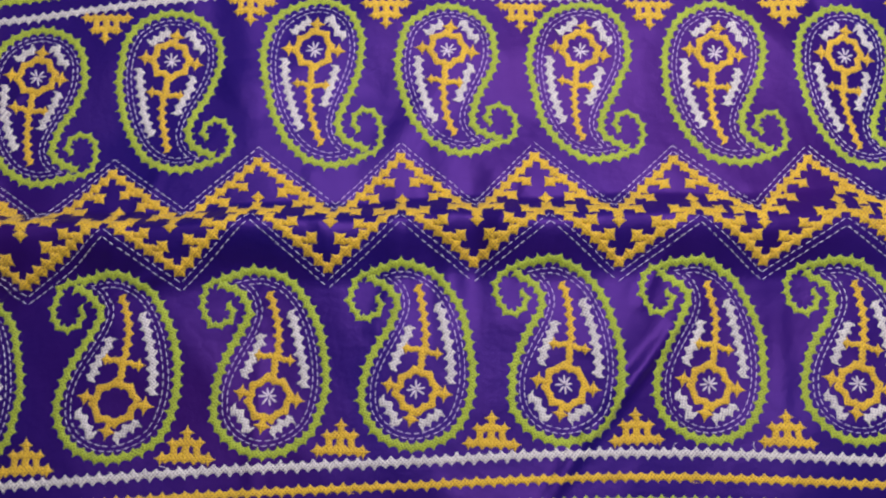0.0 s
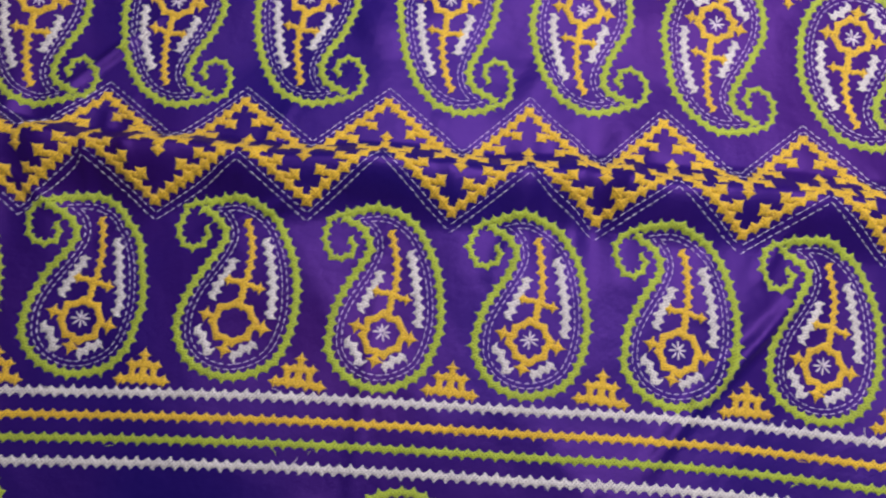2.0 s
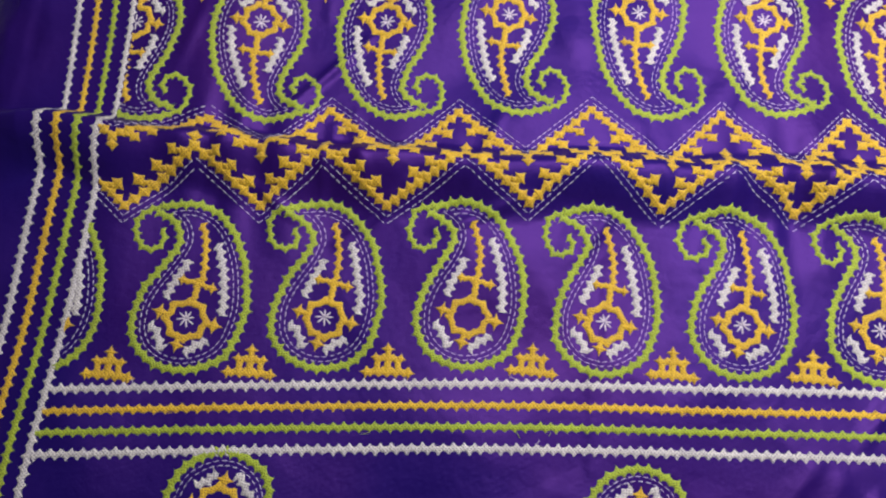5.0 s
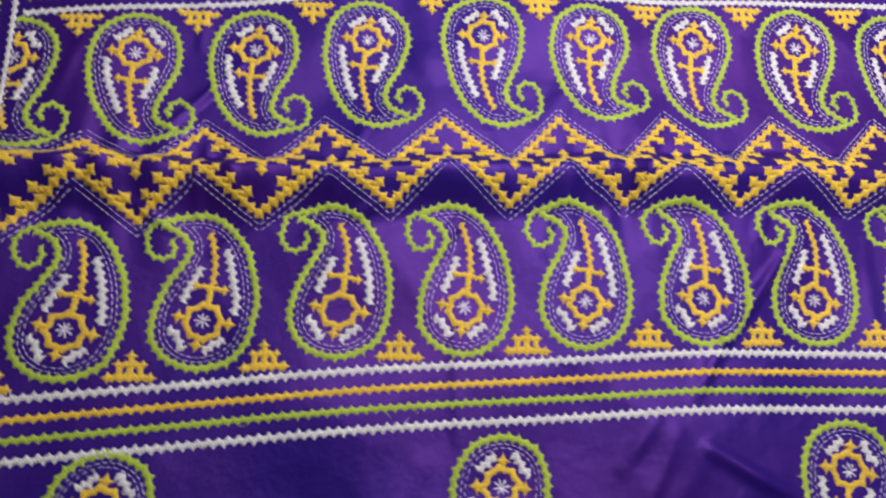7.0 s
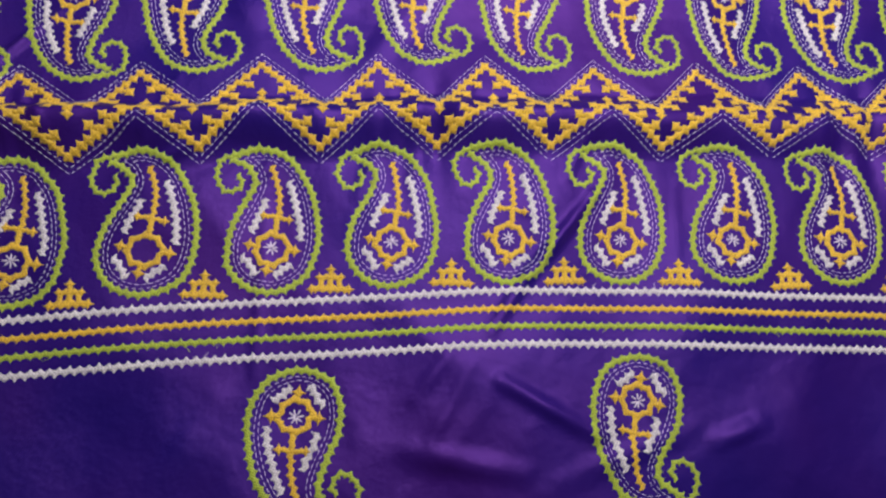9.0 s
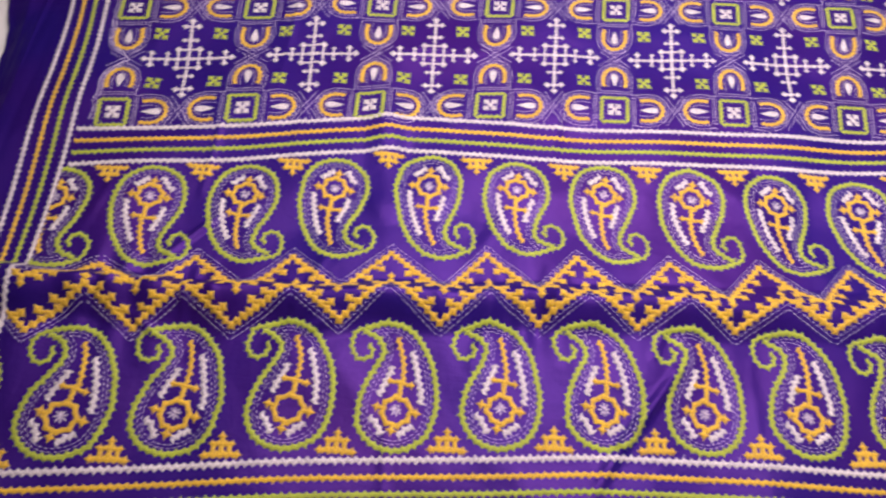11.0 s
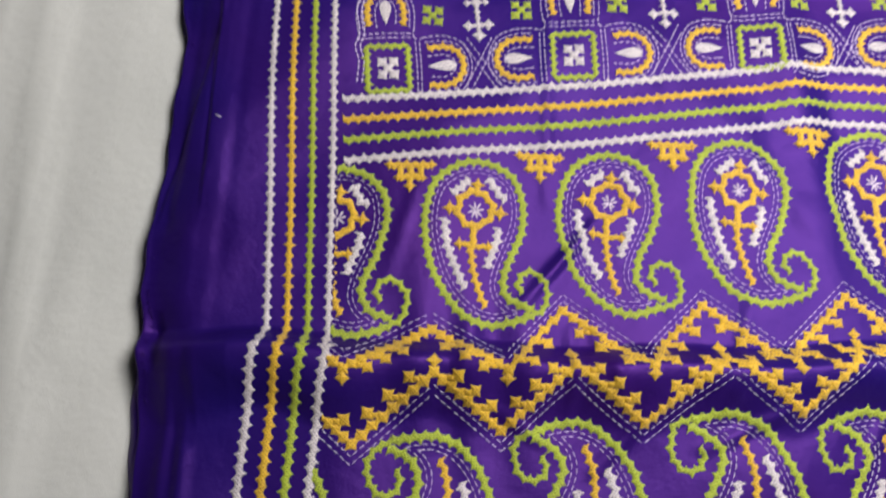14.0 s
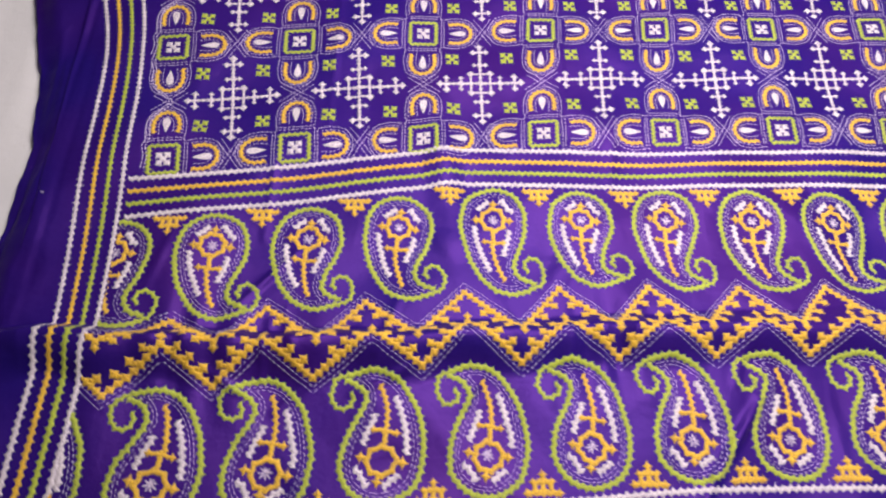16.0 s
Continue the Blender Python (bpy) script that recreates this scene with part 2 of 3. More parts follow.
def curve(points, step=0.0006, closed=False):
    """A smooth line through the points, in even steps."""
    p = np.asarray(points, float)
    if len(p) == 2:
        q = p
    else:
        a = np.vstack([p[-1], p, p[0], p[1]]) if closed else np.vstack([2 * p[0] - p[1], p, 2 * p[-1] - p[-2]])
        out, t = [], np.linspace(0, 1, 12, endpoint=False)[:, None]
        for k in range(len(a) - 3):
            b0, b1, b2, b3 = a[k:k + 4]
            out.append(0.5 * (2 * b1 + (b2 - b0) * t + (2 * b0 - 5 * b1 + 4 * b2 - b3) * t**2 + (3 * b1 - b0 - 3 * b2 + b3) * t**3))
        q = np.vstack(out + [a[-2][None]])
    return even(q, step)


def even(q, step):
    s = np.r_[0, np.cumsum(np.hypot(*np.diff(q, axis=0).T))]
    n = max(2, int(round(s[-1] / step)) + 1)
    w = np.linspace(0, s[-1], n)
    return np.column_stack([np.interp(w, s, q[:, 0]), np.interp(w, s, q[:, 1])])


def sides(q):
    d = np.gradient(q, axis=0)
    d /= np.maximum(np.hypot(*d.T), 1e-9)[:, None]
    return np.column_stack([-d[:, 1], d[:, 0]]), d


ACROSS = np.array([-1.0, -0.62, 0.0, 0.62, 1.0])
CROWN = np.array([0.02, 0.62, 0.72, 0.62, 0.02]) * 0.001


def ribbon(g, points, half=0.0012, tooth=0.0012, period=0.0048, lift=0.0001, closed=False, phase=0.0, step=0.00045, bite=0.46, inner=1.0, shift=0.5):
    """A line of filled stitch; round bites along both of its sides leave teeth, pointed where the bites meet."""
    q = curve(points, step, closed)
    nrm, d = sides(q)
    s = np.r_[0, np.cumsum(np.hypot(*np.diff(q, axis=0).T))]
    p = s[-1] / max(1, round(s[-1] / period))
    wob = 1 + 0.18 * np.sin(s * 900 + random.uniform(0, 6)) + 0.13 * np.sin(s * 2300 + random.uniform(0, 6))

    def teeth(k):
        u = (s / p + k) % 1.0 - 0.5
        return 1 - np.sqrt(np.clip(1 - (u / bite) ** 2, 0, 1)) ** 1.2

    left, right = half + tooth * wob * teeth(phase), half + tooth * inner * wob * teeth(phase + shift)
    off = np.where(ACROSS > 0, ACROSS * left[:, None], ACROSS * right[:, None])
    xy = q[:, None] + nrm[:, None] * off[..., None]
    n = len(q)
    rise = CROWN * (0.9 + 0.2 * np.sin(s * 2 * np.pi / 0.0016))[:, None] + lift
    uv = np.stack([np.repeat(s[:, None], 5, 1), off], -1)
    k = (np.arange(n - 1)[:, None] * 5 + np.arange(4)).ravel()
    g.add(xy.reshape(-1, 2), rise.ravel(), np.column_stack([k + 1, k, k + 5, k + 6]), uv.reshape(-1, 2))


def block(g, x, y, size=0.0046, turn=0.0, lift=0.0002, tall=1.0, hollow=0.085):
    """A small filled square with hollow sides and pointed corners."""
    t = np.linspace(0, 1, 4, endpoint=False)
    c = np.array([(-1, -1), (1, -1), (1, 1), (-1, 1)]) * 0.5
    ring = []
    for k in range(4):
        a, b = c[k], c[(k + 1) % 4]
        inward = -(a + b)
        inward = inward / np.hypot(*inward)
        ring += [a + (b - a) * w + inward * hollow * np.sin(np.pi * w) for w in t]
    ring = np.array(ring) * (1.12 + 0.08 * random.uniform(-1, 1))
    xy = np.vstack([ring, ring * 0.6, [[0, 0]]]) * size
    ca, sa = np.cos(turn), np.sin(turn)
    out = np.column_stack([x + xy[:, 0] * ca - xy[:, 1] * sa, y + (xy[:, 0] * sa + xy[:, 1] * ca) * tall])
    rise = np.r_[np.full(16, 0.00002), np.full(16, 0.00080), 0.00095] + lift
    k = np.arange(16)
    j = (k + 1) % 16
    g.add(out, rise, np.vstack([np.column_stack([k, j, j + 16, k + 16]), np.column_stack([k + 16, j + 16, np.full(16, 32), np.full(16, 32)])]), xy + (x, y))


def dashes(g, points, dash=0.0025, gap=0.0011, width=0.00019, closed=False, keep=None, smoothed=True):
    """A row of running stitches: each a short round strand that dips into the cloth at its ends."""
    q = curve(points, 0.0004, closed) if smoothed else even(np.asarray(points, float), 0.0004)
    nrm, d = sides(q)
    s = np.r_[0, np.cumsum(np.hypot(*np.diff(q, axis=0).T))]
    starts = np.arange(random.uniform(0, gap), s[-1] - dash * 0.6, dash + gap)
    if not len(starts):
        return
    starts = starts + np.random.uniform(-0.0002, 0.0002, len(starts))
    along = np.array([0.0, 0.3, 0.7, 1.0])
    w = np.minimum(starts[:, None] + along * dash * np.random.uniform(0.9, 1.1, (len(starts), 1)), s[-1])
    at = lambda a: np.interp(w.ravel(), s, a).reshape(w.shape)  # noqa: E731
    c, m = np.stack([at(q[:, 0]), at(q[:, 1])], -1), np.stack([at(nrm[:, 0]), at(nrm[:, 1])], -1)
    if keep is not None:
        ok = keep(c[:, 1])
        c, m = c[ok], m[ok]
    fat = np.array([0.55, 1.0, 1.0, 0.55])[None, :, None, None] * width * np.array([-1, 0, 1.0])[None, None, :, None]
    xy = (c[:, :, None] + m[:, :, None] * fat).reshape(-1, 2)
    rise = np.array([[0, 0.00012, 0], [0.0001, 0.00055, 0.0001], [0.0001, 0.00055, 0.0001], [0, 0.00012, 0]])
    base = np.array([(i * 3 + j + 1, i * 3 + j, i * 3 + j + 3, i * 3 + j + 4) for i in range(3) for j in range(2)])
    f = (np.arange(len(c))[:, None, None] * 12 + base).reshape(-1, 4)
    if len(f):
        g.add(xy, np.tile(rise.ravel(), len(c)) + 0.0001, f, xy)


def drop(g, x, y, ang, length, wide, tall=1.0):
    """A teardrop in satin stitch, its point towards ang."""
    t = np.linspace(0, 1, 11)
    prof = np.sin(np.pi * t**0.62) ** 0.9 * (1 - 0.25 * t) + 0.03
    a = np.array([np.cos(ang), np.sin(ang)])
    b = np.array([-a[1], a[0]])
    ac = np.linspace(-1, 1, 5)
    xy = np.array([(a * (u - 0.5) * length + b * v * wide * p) for u, p in zip(t, prof) for v in ac])
    rise = np.array([0.00035 * (1 - v * v) + 0.00012 * (i % 2) for i in range(11) for v in ac]) + 0.0002
    k = (np.arange(10)[:, None] * 5 + np.arange(4)).ravel()
    g.add(xy * (1, tall) + (x, y), rise, np.column_stack([k + 1, k, k + 5, k + 6]), xy)


def part(name, g, material, parent, label="", clip=None, kind=""):
    """One mesh under its thing or part, laid on the cloth."""
    v = np.vstack(g.v)
    f = np.vstack(g.f)
    uv = np.vstack(g.uv)
    if clip is not None:
        f = f[clip(v[f[:, 0], 0], v[f[:, 0], 1])]
    # the rise at the side draws the cloth in a little
    up = rise(v[:, 0])
    v[:, 0], v[:, 1] = v[:, 0] - up * (v[:, 0] + 0.2) / 0.5, v[:, 1] - up * (v[:, 1] + 0.01) / 0.5
    v[:, 2] += H(v[:, 0], v[:, 1])
    me = bpy.data.meshes.new(name)
    me.from_pydata(v.tolist(), [], [tuple(dict.fromkeys(q)) for q in f.tolist()])
    me.polygons.foreach_set("use_smooth", np.ones(len(me.polygons), bool))
    layer = me.uv_layers.new(name="UVMap")
    idx = np.empty(len(me.loops), int)
    me.loops.foreach_get("vertex_index", idx)
    layer.data.foreach_set("uv", uv[idx].astype(np.float32).ravel())
    me.materials.append(material)
    ob = new(name, me)
    ob.parent = parent
    return tagged(ob, label, "", "", kind)


# ---------------------------------------------------------------- the room and the sheet
def box(name, lo, hi, material):
    bm = bmesh.new()
    bmesh.ops.create_cube(bm, size=1)
    for v in bm.verts:
        v.co = [(a + b) / 2 + c * (b - a) for a, b, c in zip(lo, hi, v.co)]
    me = bpy.data.meshes.new(name)
    bm.to_mesh(me)
    bm.free()
    me.materials.append(material)
    return tagged(new(name, me), "", "", "", "structure")


R = 1.7
tagged(box("floor", (-R, -R, -0.15), (R, R, -0.016), FLOOR), "plain grey cement floor under the sheet")
tagged(box("wall_south", (-R, -R - 0.15, -0.016), (R, -R, ADDED_ROOF["z"]), WALLS), "plain dull grey-brown painted wall")
tagged(box("wall_west", (-R - 0.15, -R, -0.016), (-R, R, ADDED_ROOF["z"]), WALLS), "plain dull grey-brown painted wall")
tagged(box("wall_east", (R, -R, -0.016), (R + 0.15, R, ADDED_ROOF["z"]), WALLS), "plain dull grey-brown painted wall")


tagged(box("wall_north", (-R, R, -0.016), (R, R + 0.15, ADDED_ROOF["z"]), WALLS), "plain painted wall")


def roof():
    """An unseen ceiling, added with a square opening that holds the lamp."""
    x0, x1, y0, y1 = ADDED_ROOF["x"] - ADDED_ROOF["w"] / 2, ADDED_ROOF["x"] + ADDED_ROOF["w"] / 2, ADDED_ROOF["y"] - ADDED_ROOF["w"] / 2, ADDED_ROOF["y"] + ADDED_ROOF["w"] / 2
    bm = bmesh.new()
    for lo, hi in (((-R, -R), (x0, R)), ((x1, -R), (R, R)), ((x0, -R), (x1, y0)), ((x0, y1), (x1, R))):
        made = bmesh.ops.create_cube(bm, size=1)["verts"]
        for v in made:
            v.co = [(a + b) / 2 + c * (b - a) for a, b, c in zip((*lo, ADDED_ROOF["z"]), (*hi, ADDED_ROOF["z"] + 0.12), v.co)]
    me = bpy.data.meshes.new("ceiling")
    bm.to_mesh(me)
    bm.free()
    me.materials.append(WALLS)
    tagged(new("ceiling", me), "plain unseen ceiling, added with a square opening for the lamp", "", "", "structure")


def lamp_baffle():
    """Unseen boards, added round the opening to cut the lamp's wide-angle light."""
    x0, x1, y0, y1 = ADDED_ROOF["x"] - ADDED_ROOF["w"] / 2, ADDED_ROOF["x"] + ADDED_ROOF["w"] / 2, ADDED_ROOF["y"] - ADDED_ROOF["w"] / 2, ADDED_ROOF["y"] + ADDED_ROOF["w"] / 2
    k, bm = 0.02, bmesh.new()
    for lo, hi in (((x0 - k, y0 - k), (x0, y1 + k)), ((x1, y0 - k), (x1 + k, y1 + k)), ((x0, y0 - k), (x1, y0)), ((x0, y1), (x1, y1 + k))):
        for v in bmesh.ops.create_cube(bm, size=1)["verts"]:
            v.co = [(a + b) / 2 + c * (b - a) for a, b, c in zip((*lo, ADDED_ROOF["z"] - 0.14), (*hi, ADDED_ROOF["z"] - 0.001), v.co)]
    me = bpy.data.meshes.new("light_baffle")
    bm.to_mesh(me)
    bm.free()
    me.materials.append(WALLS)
    tagged(new("light_baffle", me), "plain unseen boards, added to narrow the spread of the lamp", "", "", "structure")


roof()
lamp_baffle()


def grid_mesh(name, X, Y, Z, material):
    ny, nx = X.shape
    me = bpy.data.meshes.new(name)
    k = (np.arange(ny - 1)[:, None] * nx + np.arange(nx - 1)).ravel()
    me.from_pydata(np.column_stack([X.ravel(), Y.ravel(), Z.ravel()]).tolist(), [], np.column_stack([k, k + 1, k + nx + 1, k + nx]).tolist())
    me.polygons.foreach_set("use_smooth", np.ones(len(me.polygons), bool))
    me.materials.append(material)
    return new(name, me)


def bed_sheet():
    x, y = np.meshgrid(np.linspace(-1.5, 1.5, 420), np.linspace(-1.5, 1.5, 260))
    z = -0.0125 + 0 * x
    for x0, h, w, lean, f in ((-0.470, 0.0042, 0.010, -0.10, 7.0), (-0.505, 0.0050, 0.014, 0.06, 5.0), (-0.535, 0.0038, 0.010, 0.14, 9.0), (-0.60, 0.004, 0.02, -0.05, 6.0), (-0.446, 0.0020, 0.008, 0.05, 11.0), (-0.488, 0.0030, 0.022, 0.03, 4.0), (-0.56, 0.0040, 0.026, -0.08, 3.0)):
        line = x0 + lean * (y - 0.15) + 0.006 * np.sin(f * y + x0 * 30)
        z = z + h * smooth(np.abs(x - line) / w) * (0.6 + 0.4 * np.sin(f * 1.7 * y + 40 * x0))
    z = z + 0.0006 * np.sin(31 * x + 9 * y) + 0.0005 * np.sin(17 * y - 12 * x + 1)
    ob = grid_mesh("bed_sheet", x, y, np.maximum(z, -0.0155), SHEET)
    return tagged(ob, "pale grey cotton sheet with soft wrinkles, spread on the floor", "bed sheet")


bed_sheet()


def sari():
    """The cloth itself, closer meshed across the fold; its side edge is turned under."""
    ys = np.unique(np.r_[np.arange(-0.36, 0.0, 0.0024), np.arange(0.0, 0.12, 0.0011), np.arange(0.12, 0.42, 0.0022), np.linspace(0.42, 0.72, 60)].round(5))
    xs = np.unique(np.r_[np.arange(0, 0.06, 0.0010), np.arange(0.06, 0.72, 0.0024), np.linspace(0.72, 1.05, 60)].round(5))
    U, Y = np.meshgrid(xs, ys)
    X = edge_x(Y) * smooth((U - 0.012) / 0.06) + (1 - smooth((U - 0.012) / 0.06)) * -0.41 + U
    Z = H(X, Y)
    # the hem: two rows turned down and back under the edge
    hx = np.column_stack([X[:, 0] + 0.012, X[:, 0] + 0.001, X[:, 0] - 0.0006])
    hz = np.column_stack([Z[:, 0] - 0.0016, Z[:, 0] - 0.0014, Z[:, 0] - 0.0006])
    hy = np.repeat(ys[:, None], 3, 1)
    ob = grid_mesh("sari", np.hstack([hx, X]), np.hstack([hy, Y]), np.hstack([hz, Z]), PURPLE)
    return tagged(ob, "purple satin sari, hand-embroidered with paisleys, lying on a pale sheet", "sari")


SARI = sari()


def under_layer():
    """The folded layer of the same cloth that shows along the side edge."""
    y, u = np.meshgrid(np.linspace(-0.36, 0.72, 420), np.linspace(0, 1, 14), indexing="ij")
    out = 0.0035 + 0.0034 * np.sin(y * 19 + 0.6) + 0.0015 * np.sin(y * 47)
    x = edge_x(y) - np.maximum(out, -0.002) + u * 0.03
    z = -0.0128 + 0.0085 * np.sin(np.pi * np.clip(u * 2, 0, 0.5)) - 0.0008 * u
    me = grid_mesh("under_fold", x, y, z, PURPLE)
    me.parent = SARI
    tagged(me, "folded under-layer of plain purple cloth")


under_layer()

# ---------------------------------------------------------------- embroidery: the paisley
U = 0.000253  # one unit of the drawing


def place(points, x, y, turn, sx=1.0, sy=1.0):
    """Drawing units round the flower's middle, turned and set on the cloth."""
    p = np.asarray(points, float) * U * (sx, sy)
    c, s = np.cos(turn), np.sin(turn)
    return np.column_stack([x + p[:, 0] * c - p[:, 1] * s, y + p[:, 0] * s + p[:, 1] * c])


CURL = [(-82, 162), (-73, 150), (-74, 135), (-86, 123), (-104, 122), (-118, 134), (-126, 153), (-125, 175), (-116, 194)]
BODY = [(-91, 206), (-69, 213), (-46, 219), (-23, 221), (-1, 216), (19, 207), (37, 193), (54, 173), (69, 148), (82, 118), (92, 80), (98, 40), (97, 5), (90, -30),
        (77, -58), (57, -78), (29, -93), (-1, -99), (-31, -95), (-56, -83), (-76, -65), (-89, -40), (-93, -12), (-92, 15), (-84, 45), (-71, 75), (-56, 105), (-46, 130),
        (-43, 150), (-50, 168), (-64, 180), (-81, 188), (-98, 194)]
RING = [(1 + 33 * math.cos(a), -3 + 33 * math.sin(a)) for a in (0.1 - k * math.pi / 6 for k in range(12))]


def inset(body, by):
    """The body's outline moved inwards, without the stretch where it would cross itself."""
    q = curve(body, 1.5)
    nrm, _ = sides(q)
    r = q - nrm * by
    far = np.sqrt(((r[:, None] - q[None]) ** 2).sum(-1)).min(1)
    return r, far > by * 0.9


def paisley(x, y, turn=0.0, sx=1.0, sy=1.0, star=True, clip=None, label=""):
    jig = lambda a: [(u + random.uniform(-2, 2), v + random.uniform(-2, 2)) for u, v in a]  # noqa: E731
    put = lambda a: place(a, x, y, turn, sx, sy)  # noqa: E731
    g = Stitches()
    tail = jig(BODY)
    ribbon(g, put(tail), 0.00125, 0.0020, 0.0047, bite=0.49)
    ribbon(g, put(jig(CURL) + tail[:1]), 0.00095, 0.0016, 0.0046, 0.00005)
    top = part("paisley", g, GREEN, SARI, label or "paisley outlined in toothed lime-green thread", clip)
    g = Stitches()
    for by in (14.0, 22.5):
        r, ok = inset(BODY, by)
        # unbroken stretches only
        cut = np.flatnonzero(np.diff(np.r_[False, ok, False].astype(int)))
        for a, b in zip(cut[::2], cut[1::2]):
            if b - a > 8:
                dashes(g, put(r[a:b]), smoothed=False)
    part("running_stitch", g, DASH, top, "double line of pale running stitches", clip, "stuff")
    g = Stitches()
    ribbon(g, put(jig([(-9, 185), (1, 158), (9, 122), (11, 88), (8, 62)])), 0.0010, 0.0014, 0.0045, bite=0.40)
    ribbon(g, put([(8, 66), (6, 32)]), 0.0013, 0.0009, 0.0034, 0.0002)
    ribbon(g, put([(-20, 71), (8, 68), (33, 63)]), 0.0010, 0.0009, 0.0040, 0.0002)
    ribbon(g, put(jig(RING)), 0.0012, 0.0014, 0.0064, 0.0002, closed=True, bite=0.40, inner=0.7)
    for u, v in ((-21, 71), (34, 63)):
        p = put([(u, v)])[0]
        block(g, p[0], p[1], 0.0040, turn + 0.785, 0.0003, hollow=0.16)
    # three arms with arrow-shaped ends
    for a in (2.98, -0.06, -1.72):
        u, v = np.cos(a), np.sin(a)
        ribbon(g, put([(1 + 34 * u, -3 + 34 * v), (1 + 54 * u, -3 + 54 * v)]), 0.0011, 0.0006, 0.0040, 0.0003)
        p = put([(1 + 49 * u, -3 + 49 * v)])[0]
        block(g, p[0], p[1], 0.0054, turn + a + 0.785, 0.0003, hollow=0.19)
    part("flower_stem", g, YELLOW, top, "golden-yellow stitched flower ring on a stem", clip)
    for path in ([(27, 152), (37, 130), (46, 104), (53, 76), (58, 48), (60, 14)], [(-16, 110), (-25, 85), (-36, 60), (-44, 32)],
                 [(-61, -20), (-46, -35), (-36, -55), (-26, -62)], [(46, -36), (27, -48), (9, -64)]):
        g = Stitches()
        ribbon(g, put(jig(path)), 0.0012, 0.0015, 0.0045, bite=0.38)
        part("leaf", g, WHITE, top, "toothed leaf in off-white thread", clip)
    if star:
        g = Stitches()
        for k in range(4):
            a = k * np.pi / 4 + 0.15 + random.uniform(-0.15, 0.15)
            dashes(g, put([(17 * np.cos(a), 17 * np.sin(a)), (1 * np.cos(a), 1 * np.sin(a))]), 0.0042, 0.001, 0.00040, smoothed=False)
            dashes(g, put([(-1 * np.cos(a), -1 * np.sin(a)), (-17 * np.cos(a), -17 * np.sin(a))]), 0.0042, 0.001, 0.00040, smoothed=False)
        part("star", g, STARW, top, "eight-rayed star in fine pale thread", clip, "stuff")
    return top


LOWER = [(-0.2758, -0.0235), (-0.2115, -0.0175), (-0.1425, -0.012), (-0.0765, -0.010), (-0.011, -0.007), (0.055, -0.005), (0.1205, -0.005), (0.187, -0.005), (0.2525, -0.006), (0.318, -0.007), (0.384, -0.008)]
UPPER = [(-0.2605, 0.1335), (-0.1955, 0.1405), (-0.131, 0.149), (-0.062, 0.1555), (0.0035, 0.155), (0.069, 0.156), (0.1355, 0.155), (0.200, 0.1535), (0.265, 0.153), (0.330, 0.153), (0.396, 0.153)]
BELOW = [(-0.249, -0.107), (-0.060, -0.1005), (0.1225, -0.0955), (0.307, -0.095)]
INNER_STRIPE = lambda y: np.interp(y, [-0.2, -0.108, -0.071, -0.03, 0.035, 0.064, 0.123, 0.19], [-0.340, -0.337, -0.337, -0.333, -0.328, -0.3255, -0.327, -0.330])  # noqa: E731
cut_left = lambda x, y: x > INNER_STRIPE(y) + 0.0012  # noqa: E731

LOWER_TURN = [-0.075, -0.05, -0.045, -0.03, -0.05, -0.053, -0.071, -0.095, -0.08, -0.05, -0.08]
UPPER_TURN = [0.059, 0.01, 0.0, 0.054, 0.02, -0.06, -0.044, 0.005, 0.02, -0.03, 0.0]
UPPER_TALL = [0.97, 0.96, 0.99, 1.06, 0.93, 1.0, 1.02, 1.01, 1.0, 1.0, 1.0]
for k, (x, y) in enumerate(LOWER):
    paisley(x, y, LOWER_TURN[k], np.interp(x, [-0.28, -0.21, -0.14, -0.07], [1.03, 1.05, 1.04, 1.0]), 0.99, star=(k != 2), label="" if k != 2 else "lime-green paisley whose yellow ring has no star")
for k, (x, y) in enumerate(UPPER):
    paisley(x, y, np.pi + UPPER_TURN[k], 0.985, UPPER_TALL[k])
for (x, y), lean in zip(BELOW, (0.0, 0.04, -0.08, 0.0)):
    paisley(x, y, np.pi + lean, 0.98, 0.96)
paisley(-0.3255, 0.128, np.pi + 0.06, 0.98, 0.98, clip=cut_left, label="half a lime-green paisley cut off by the stripe")
paisley(-0.345, -0.028, -0.08, 1.09, clip=cut_left, label="sliver of a lime-green paisley beside the stripe")

# ---------------------------------------------------------------- stripes
NAMES = {"white": WHITE, "yellow": YELLOW, "green": GREEN}


def stripe(colour, points, label, half=0.0012, tooth=0.0017, bite=0.46, shift=0.5):
    g = Stitches()
    ribbon(g, points, half, tooth, 0.0048, bite=bite, shift=shift)
    part("border_stripe", g, NAMES[colour], SARI, label)


BOTTOM = [(-0.333, -0.061), (-0.225, -0.0508), (-0.121, -0.0427), (-0.017, -0.038), (0.055, -0.0347), (0.14, -0.0355), (0.232, -0.039), (0.42, -0.043)]
TOP = [(-0.324, 0.1565), (-0.249, 0.1655), (-0.168, 0.1755), (-0.088, 0.187), (-0.022, 0.185), (0.045, 0.185), (0.17, 0.187), (0.45, 0.190)]
for n, (colour, off) in enumerate((("white", 0.0), ("yellow", -0.0100), ("green", -0.0197), ("white", -0.0295))):
    stripe(colour, [(x - 0.0012 * n, y + off) for x, y in BOTTOM], f"{colour} toothed embroidered line of the lower border", *((0.0011, 0.0015, 0.40) if colour == "white" else (0.0011, 0.0013, 0.43)))
